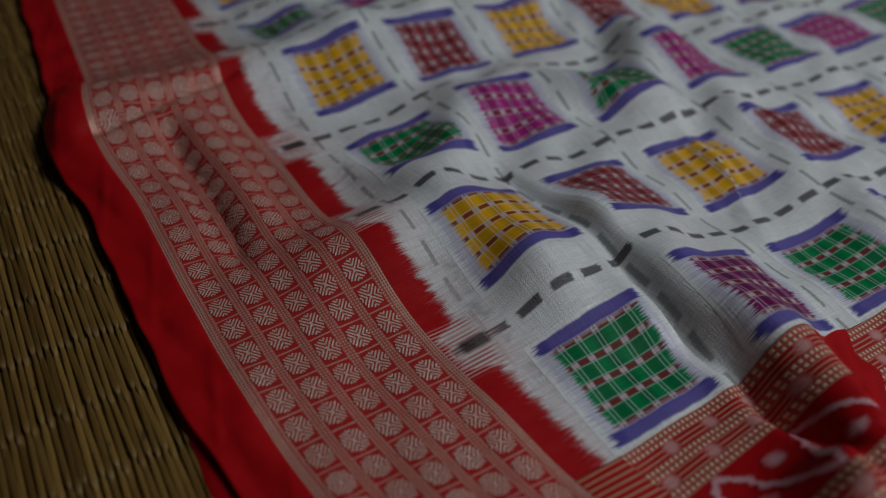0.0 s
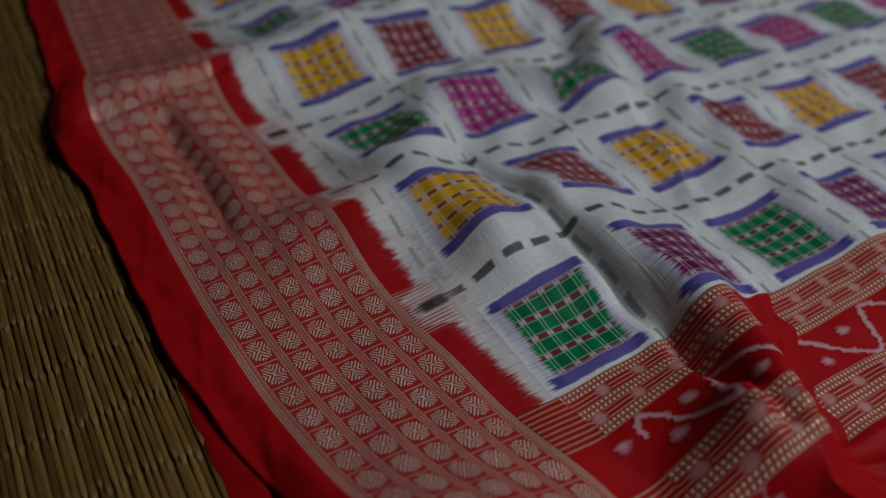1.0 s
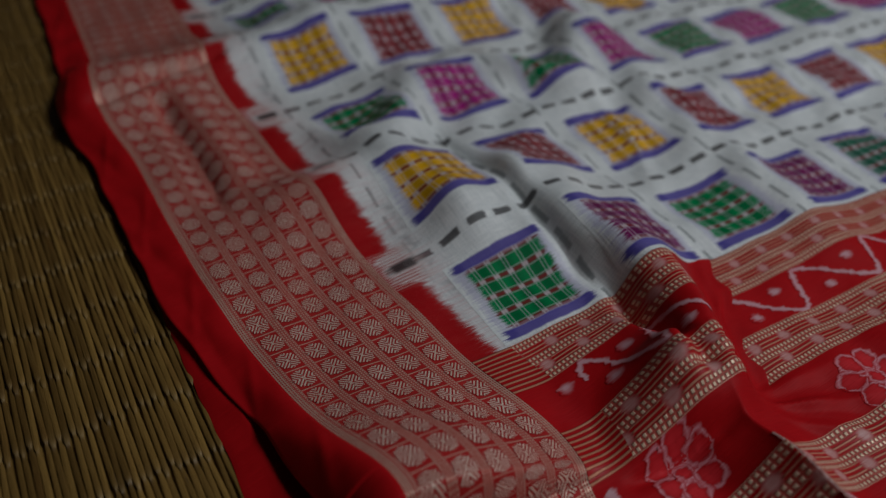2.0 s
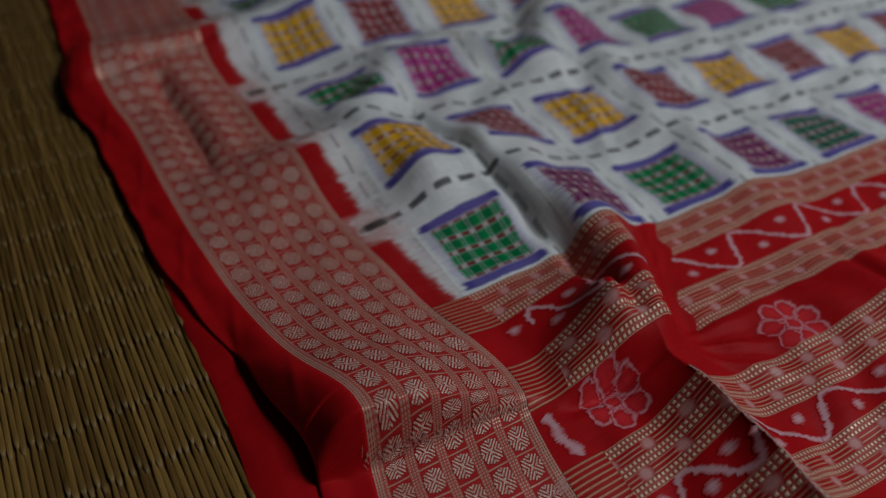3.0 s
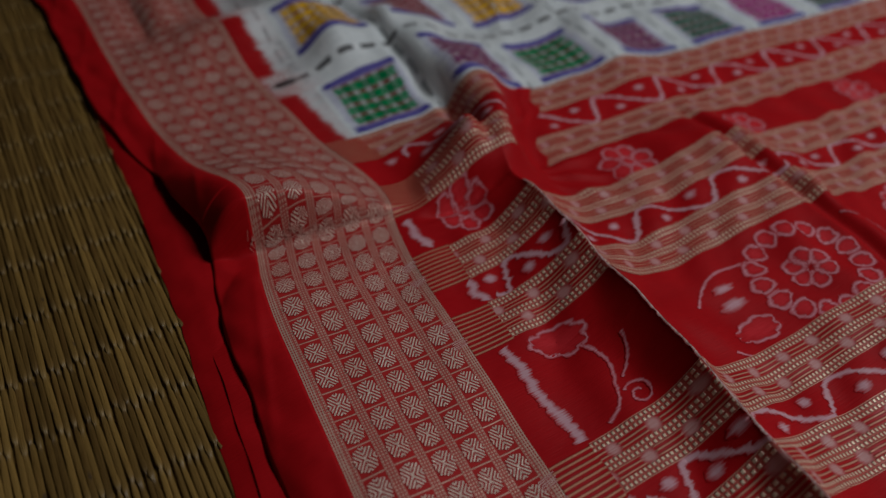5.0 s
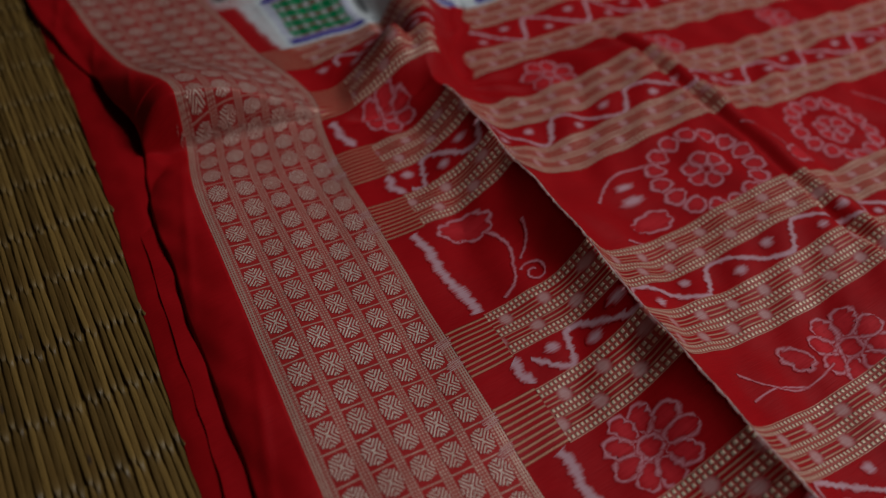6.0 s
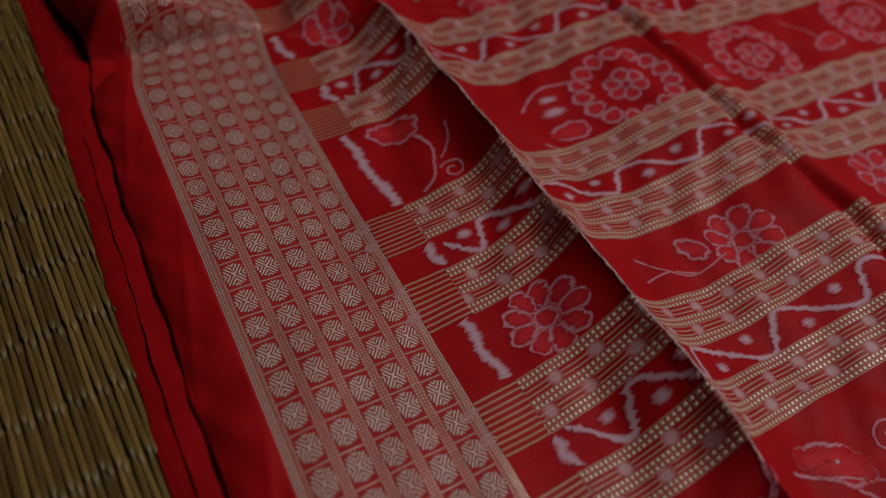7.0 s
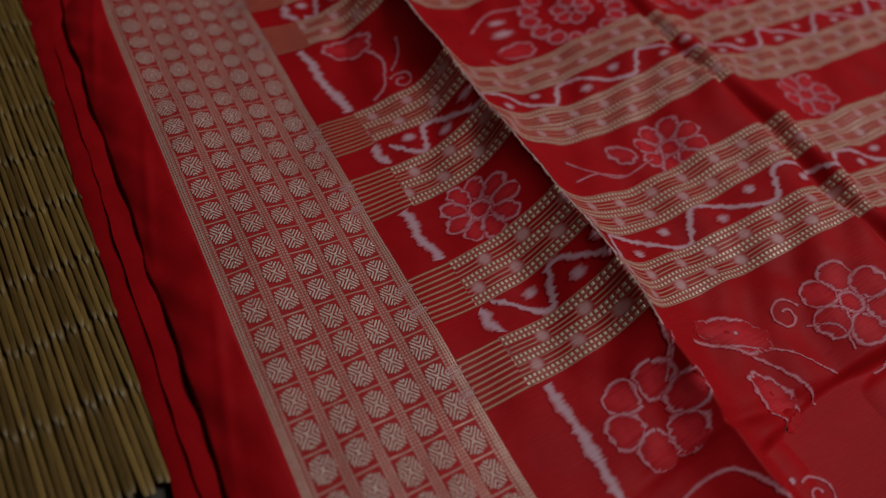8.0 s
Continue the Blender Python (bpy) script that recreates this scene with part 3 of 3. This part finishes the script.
# ---- resist-dyed drawing on the end piece ----
def ribbon(name, path, width, material, parent, lift=0.0003, jag=0.0012, close=False, label=""):
    """A dyed line along a path of points, ragged across the weft."""
    P = np.asarray(path, float)
    if close:
        P = np.concatenate([P, P[:1]])
    seg = np.concatenate([[0], np.cumsum(np.hypot(*np.diff(P, axis=0).T))])
    n = max(8, int(seg[-1] / 0.0008))
    q = np.linspace(0, seg[-1], n)
    x, y = np.interp(q, seg, P[:, 0]), np.interp(q, seg, P[:, 1])
    tx, ty = np.gradient(x), np.gradient(y)
    ln = np.hypot(tx, ty) + 1e-9
    nx, ny = -ty / ln, tx / ln
    w = width * 0.5 * (1 + 0.15 * np.random.uniform(-1, 1, n))
    steps = n // 3 + 2
    jl, jr = (np.interp(np.arange(n) / 3, np.arange(steps), np.random.uniform(-jag, jag, steps)) for _ in range(2))
    w = w * 1.35
    X = np.stack([x + nx * w + jl, x + (jl + jr) * 0.3, x - nx * w + jr], -1)
    Y = np.stack([y + ny * w, y, y - ny * w], -1)
    across = np.repeat(np.array([[-1.0, 0.0, 1.0]]), n, 0)
    X, Y, Z = raised(X, Y, lift)
    return mesh_grid(name, X, Y, Z, material, parent, (across, np.repeat(q[:, None], 3, 1), 0 * across), label)


def fill(name, path, material, parent, lift=0.00022):
    P = np.asarray(path, float)
    c = P.mean(0)
    rings = [c[None, :] + (P - c) * r * 1.12 for r in (0.02, 0.35, 0.7, 1.0)]
    A = np.stack([np.concatenate([r, r[:1]]) for r in rings])
    X, Y, Z = raised(A[..., 0], A[..., 1], lift)
    far = np.repeat(np.array([[0.02], [0.35], [0.7], [1.0]]), A.shape[1], 1)
    return mesh_grid(name, X, Y, Z, material, parent, (far, 0 * far, 0 * far))


def petal(cx, cy, ang, length, fat, n=26):
    """An oval leaf or petal that grows from (cx, cy)."""
    k = np.linspace(0, 2 * math.pi, n, endpoint=False)
    a, b = length * 0.5 * (1 - np.cos(k)), fat * 0.5 * np.sin(k) * (1 + 0.25 * np.cos(k) * -1)
    return np.stack([cx + a * math.cos(ang) - b * math.sin(ang), cy + a * math.sin(ang) + b * math.cos(ang)], -1)


def motif(name, label):
    e = tagged(new(name), label)
    e.parent = pallu
    return e


def flower(cx, cy, r, count, turn, label, hub=True):
    f = motif("ikat_flower", label)
    for k in range(count):
        a = turn + k * 2 * math.pi / count
        p = petal(cx + 0.30 * r * math.cos(a), cy + 0.30 * r * math.sin(a), a, 0.72 * r, 0.70 * r * min(1.0, 6.0 / count))
        fill("petal", p, M_LIGHT, f)
        ribbon("petal_outline", p, 0.0023, M_PINK, f, close=True, jag=0.0022)
    if hub:
        k = np.linspace(0, 2 * math.pi, 20, endpoint=False)
        h = np.stack([cx + 0.26 * r * np.cos(k), cy + 0.26 * r * np.sin(k)], -1)
        fill("hub", h, M_LIGHT, f)
        ribbon("hub_outline", h, 0.0026, M_PINK, f, close=True, jag=0.0018)
    return f


def big_flower(cx, cy, r):
    f = motif("ikat_flower", "large round ikat flower with a ring of outlined petals")
    for k in range(15):
        a = k * 2 * math.pi / 15
        p = petal(cx + 0.66 * r * math.cos(a), cy + 0.66 * r * math.sin(a), a, 0.34 * r, 0.29 * r)
        fill("petal", p, M_LIGHT, f)
        ribbon("petal_outline", p, 0.0029, M_PINK, f, close=True, jag=0.0018)
    for k in range(6):
        a = 0.3 + k * math.pi / 3
        p = petal(cx + 0.08 * r * math.cos(a), cy + 0.08 * r * math.sin(a), a, 0.30 * r, 0.26 * r)
        fill("petal", p, M_LIGHT, f)
        ribbon("petal_outline", p, 0.0027, M_PINK, f, close=True, jag=0.0018)
    return f


def leaf(cx, cy, ang, length, fat):
    f = motif("ikat_leaf", "light red leaf with a pale dyed outline")
    p = petal(cx, cy, ang, length, fat, 40)
    mid = p.mean(0)
    tooth = 1 + 0.16 * np.abs(np.sin(np.linspace(0, 2 * math.pi, 40, endpoint=False) * 4.0)) - 0.06
    p = mid + (p - mid) * tooth[:, None]
    fill("blade", p, M_LIGHT, f)
    ribbon("leaf_outline", p, 0.0026, M_PINK, f, close=True, jag=0.0018)


def vine(x0, y0, x1, y1, bend, width=0.0016):
    s = np.linspace(0, 1, 40)
    dx, dy = x1 - x0, y1 - y0
    o = bend * np.sin(s * math.pi)
    p = np.stack([x0 + dx * s - dy * o, y0 + dy * s + dx * o], -1)
    ribbon("ikat_vine", p, width, M_PINK, pallu, jag=0.0009, label="thin pale dyed vine")


def swirl(cx, cy, r, turn, way=1):
    s = np.linspace(0, 1, 60)
    a = turn + way * s * 2 * math.pi * 1.3
    p = np.stack([cx + r * (0.25 + 0.75 * s) * np.cos(a), cy + r * (0.25 + 0.75 * s) * np.sin(a)], -1)
    ribbon("ikat_swirl", p, 0.0017, M_PINK, pallu, jag=0.0009, label="pale dyed spiral tendril")


def blot(cx, cy, rx, ry):
    k = np.linspace(0, 2 * math.pi, 22, endpoint=False)
    w = 1 + 0.22 * np.random.uniform(-1, 1, 22)
    fill("ikat_blot", np.stack([cx + 1.3 * rx * w * np.cos(k), cy + 1.3 * ry * np.sin(k)], -1), M_PALE, pallu, 0.0003)


# waving line with dots between the two bands of each pair
for (t0, l0), (t1, l1) in zip(BANDS[0::2], BANDS[1::2]):
    mid, amp = (l0 + t1) / 2, (l0 - t1) / 2 * 0.92
    xs = np.linspace(float(edge_x(mid)) + 0.040, 1.14, 900)
    run = np.where(xs < 0.27, 0.27 - (0.27 - xs) * 1.7, xs)
    ph = ((run - 0.284) / 0.077) % 1.0
    saw = np.where(ph < 0.70, 1 - 2 * sm(0.0, 0.70, ph), 2 * sm(0.70, 1.0, ph) - 1)
    vs = mid + amp * saw
    ribbon("waving_line", np.stack([xs, vs - skew(xs)], -1), 0.0040, M_PALE, pallu, jag=0.0020, label="pale zigzag line dyed in the silk")
    for k in range(-2, 12):
        for ph, side in ((0.17, -0.42), (0.60, 0.42)):
            rd = 0.284 + 0.077 * (k + ph)
            xd = 0.27 - (0.27 - rd) / 1.7 if rd < 0.27 else rd
            if 0.20 < xd < 1.12:
                blot(xd, mid + side * amp - float(skew(np.array(xd))), 0.0044, 0.0032)

# pale broken line beside the fringes
for y0, y1, x0, x1 in ((0.015, -0.02, 0.190, 0.192), (-0.062, -0.083, 0.199, 0.201), (-0.124, -0.205, 0.187, 0.190), (-0.248, -0.266, 0.187, 0.189),
                       (-0.310, -0.357, 0.177, 0.178), (-0.402, -0.422, 0.180, 0.181), (-0.464, -0.640, 0.185, 0.178)):
    s = np.linspace(0, 1, 40)
    ribbon("pale_side_line", np.stack([x0 + (x1 - x0) * s + 0.0015 * np.sin(s * 9), y0 + (y1 - y0) * s], -1), 0.0072, M_PALE, pallu,
           jag=0.0017, label="pale ragged line dyed beside the fringe")

# band threads that run on into the border's last roundels, their glints painted pale
for v0, wide_ in [(v + o, w) for top, low in BANDS[2:8] for v, o, w in ((top, -0.006, 0.0058), (low, 0.014, 0.0052))]:
    for n in range(5):
        q = np.linspace(random.uniform(-0.0125, -0.009), random.uniform(-0.001, 0.0015), 14)
        y0 = v0 + wide_ * (n - 2) / 4 + random.uniform(-0.0003, 0.0003)
        ribbon("pale_glint_thread", np.stack([edge_x(y0 + 0 * q) + q, y0 + 0.12 * q], -1), 0.0006, M_SILVER, border, lift=0.0006, jag=0.0003,
               label="thread end on the border's edge, its glint painted pale")

# frayed threads along the foot of the step, and a few on the selvedge
fray_v, fray_f = [], []
for k in range(150):
    x = 0.074 + 0.106 * (k + random.random()) / 150
    y = 0.0392 - 0.118 * (x - 0.0725) + 0.001 * np.clip((x - 0.124) / 0.05, 0, 1) + random.gauss(0, 0.0007)
    turn, ln, w = random.gauss(0.0, 0.7) + random.choice((0.0, 0.0, 1.4)), random.uniform(0.0012, 0.0034), random.uniform(0.00012, 0.00030)
    dx, dy = math.cos(turn) * ln / 2, math.sin(turn) * ln / 2
    px_, py_ = np.array([x - dx, x + dx, x + dx, x - dx]), np.array([y - dy - w, y + dy - w, y + dy + w, y - dy + w])
    px_, py_, pz_ = raised(px_, py_, 0.0009)
    fray_f.append(tuple(range(len(fray_v), len(fray_v) + 4)))
    fray_v += list(zip(px_, py_, pz_ + random.uniform(0, 0.0006)))
mesh_faces("frayed_threads", fray_v, fray_f, M_CREASE, border, label="frayed pale threads at the foot of the fold")

# worn crease along the pleat's crest
yc = np.linspace(-0.475, -0.015, 200)
ribbon("worn_crease", np.stack([0.2763 + 0.047 * (yc + 0.02), yc], -1), 0.0008, M_SILVER, pallu, lift=0.0003, jag=0.0003, label="pale worn crease on the pleat")

FIVE = "light red ikat flower with pale outlined petals"
flower(0.236, 0.002, 0.021, 6, 0.3, FIVE)
flower(0.394, -0.012, 0.024, 7, 0.1, FIVE)
flower(0.2225, -0.3355, 0.0255, 9, 0.5, FIVE)
flower(0.391, -0.347, 0.027, 8, 0.2, FIVE)
flower(0.2262, -0.5110, 0.0285, 6, -0.05, FIVE, hub=False)
flower(0.395, -0.515, 0.030, 6, 0.2, FIVE)
big_flower(0.424, -0.178, 0.046)
leaf(0.206, -0.130, -0.38, 0.036, 0.021)
blot(0.219, -0.1345, 0.0012, 0.0010)
blot(0.226, -0.1375, 0.0012, 0.0010)
vine(0.232, -0.149, 0.231, -0.186, 0.18, 0.0026)
vine(0.231, -0.186, 0.212, -0.204, 0.15, 0.0022)
vine(0.2545, -0.1595, 0.238, -0.184, 0.12)
swirl(0.2395, -0.1985, 0.0095, 0.5)
leaf(0.335, -0.196, 0.0, 0.036, 0.018)
vine(0.393, -0.147, 0.327, -0.164, -0.16, 0.0022)
vine(0.320, -0.205, 0.375, -0.212, -0.15)
blot(0.3555, -0.1715, 0.0095, 0.0038)
blot(0.3575, -0.1575, 0.0080, 0.0028)
leaf(0.347, -0.325, -1.1, 0.022, 0.013)
vine(0.305, -0.325, 0.372, -0.350, -0.2)
vine(0.300, -0.345, 0.345, -0.354, 0.1)
vine(0.255, -0.472, 0.241, -0.500, 0.1)
vine(0.262, -0.478, 0.246, -0.503, -0.1)
leaf(0.291, -0.480, -0.62, 0.046, 0.022)
blot(0.311, -0.494, 0.0016, 0.0012)
vine(0.280, -0.486, 0.330, -0.552, 0.12, 0.0022)
vine(0.298, -0.498, 0.352, -0.545, 0.10)
leaf(0.300, -0.520, -1.35, 0.036, 0.020)
swirl(0.353, -0.500, 0.012, 2.0, -1)
vine(0.360, -0.512, 0.372, -0.540, 0.3)
vine(0.398, -0.545, 0.382, -0.556, 0.3)
swirl(0.286, -0.592, 0.012, 0.2)
blot(0.275, -0.578, 0.002, 0.0016)
vine(0.205, -0.556, 0.250, -0.590, 0.35, 0.0022)
vine(0.196, -0.560, 0.215, -0.610, 0.25)
for k in range(4):
    bx = 0.56 + 0.165 * k
    flower(bx, -0.345, 0.026, 8, 0.3 * k, FIVE)
    flower(bx - 0.03, -0.020, 0.022, 7, 0.2 * k, FIVE)
    big_flower(bx + 0.03, -0.180, 0.044)
    flower(bx + 0.02, -0.520, 0.030, 6, 0.2 * k, FIVE)
    leaf(bx - 0.065, -0.200, 0.1, 0.036, 0.018)
    vine(bx - 0.07, -0.150, bx - 0.06, -0.205, 0.2)

# ---- reed mat ----
mat_thing = tagged(new("reed_mat"), "woven straw-coloured reed mat lying on the dark floor", "mat")
MAT_END = -0.410
BINDS = [-0.352 + 0.051 * k + 0.0014 * math.sin(k * 2.3) for k in range(-1, 33)]
def reed_mesh(seed):
    """A flat reed, bound at every row: its near tip in each row lies over the next one, narrowed and lifted."""
    rnd = np.random.RandomState(seed)
    ys, half, top, side, tip = [], [], [], [], []
    cuts = [b + (0.0028 if (seed + k) % 2 else -0.0022) + rnd.uniform(-0.0012, 0.0012) for k, b in enumerate(BINDS)]
    cuts[0] = MAT_END + rnd.uniform(-0.004, 0.003)
    for k, (b0, b1) in enumerate(zip(cuts[:-1], cuts[1:])):
        fat, lift, lean, keen = rnd.uniform(0.86, 1.14), rnd.uniform(0.0009, 0.0013), rnd.uniform(-0.0005, 0.0005), rnd.uniform(0.2, 1.0)
        for p, w, h in ((0.0, 0.50, 0.90), (0.04, 0.74, 1.50), (0.10, 0.88, 1.25), (0.22, 0.88, 0.75), (0.45, 0.90, 0.45), (0.70, 0.88, 0.25), (0.86, 0.84, 0.12), (0.97, 0.70, 0.04)):
            ys.append(b0 + (b1 - b0) * p)
            tip.append(max(0.0, 1 - p / 0.13) * keen)
            half.append(0.00212 * fat * w)
            top.append(lift * h + rnd.uniform(-0.00012, 0.00012) - 0.0004)
            side.append(lean * (1 - p) + (0.0004 if (k + seed) % 2 else -0.0004) * (1 - 2 * p))
    ys, half, top, side = map(np.array, (ys, half, top, side))
    X, Z = [], []
    for a, h in ((-1.0, -0.0019), (-0.90, -0.0003), (-0.45, 0.0), (0.45, 0.0001), (0.90, -0.0003), (1.0, -0.0019)):
        X.append(a * half + side)
        Z.append(top + h)
    m = np.stack([np.stack(X, -1), np.repeat(ys[:, None], 6, 1), np.stack(Z, -1)], -1)
    me = bpy.data.meshes.new("reed")
    idx = np.arange(len(ys) * 6).reshape(-1, 6)
    me.from_pydata(m.reshape(-1, 3).tolist(), [], np.stack([idx[:-1, :-1], idx[:-1, 1:], idx[1:, 1:], idx[1:, :-1]], -1).reshape(-1, 4).tolist())
    me.polygons.foreach_set("use_smooth", np.ones(len(me.polygons), bool))
    # weight of the pale tip colour, which carries wear and painted highlight
    worn = np.zeros((len(ys), 6, 3), np.float32)
    worn[:, :, 0] = np.array(tip)[:, None]
    me.attributes.new("weave", "FLOAT_VECTOR", "POINT").data.foreach_set("vector", worn.reshape(-1))
    me.materials.append(M_REED)
    return me


slab("mat_backing", -0.615, 1.22, MAT_END + 0.006, 1.28, -0.0055, -0.0030, M_REED, "")
back = bpy.data.objects["mat_backing"]
back.parent = mat_thing
for key in ("category", "kind"):
    del back[key]
reeds = [reed_mesh(k) for k in range(10)]
for k in range(182):
    o = new("reed", reeds[(k * 7 + (k // 5)) % 10 // 2 * 2 + k % 2])
    o.parent = mat_thing
    o.matrix_basis = pose(-0.612 + 0.0040 * k + random.uniform(-0.0004, 0.0004), random.uniform(-0.0020, 0.0020), random.uniform(-0.0002, 0.0), 0, 0, 0.2)
for b in BINDS[1:]:
    bm = bmesh.new()
    bmesh.ops.create_cube(bm, size=1.0)
    for v in bm.verts:
        v.co = Vector((-0.25 + v.co.x * 0.73, b + v.co.y * 0.0016, -0.0042 + v.co.z * 0.0012))
    me = bpy.data.meshes.new("binding_cord")
    bm.to_mesh(me)
    bm.free()
    me.materials.append(M_THREAD)
    new("binding_cord", me).parent = mat_thing
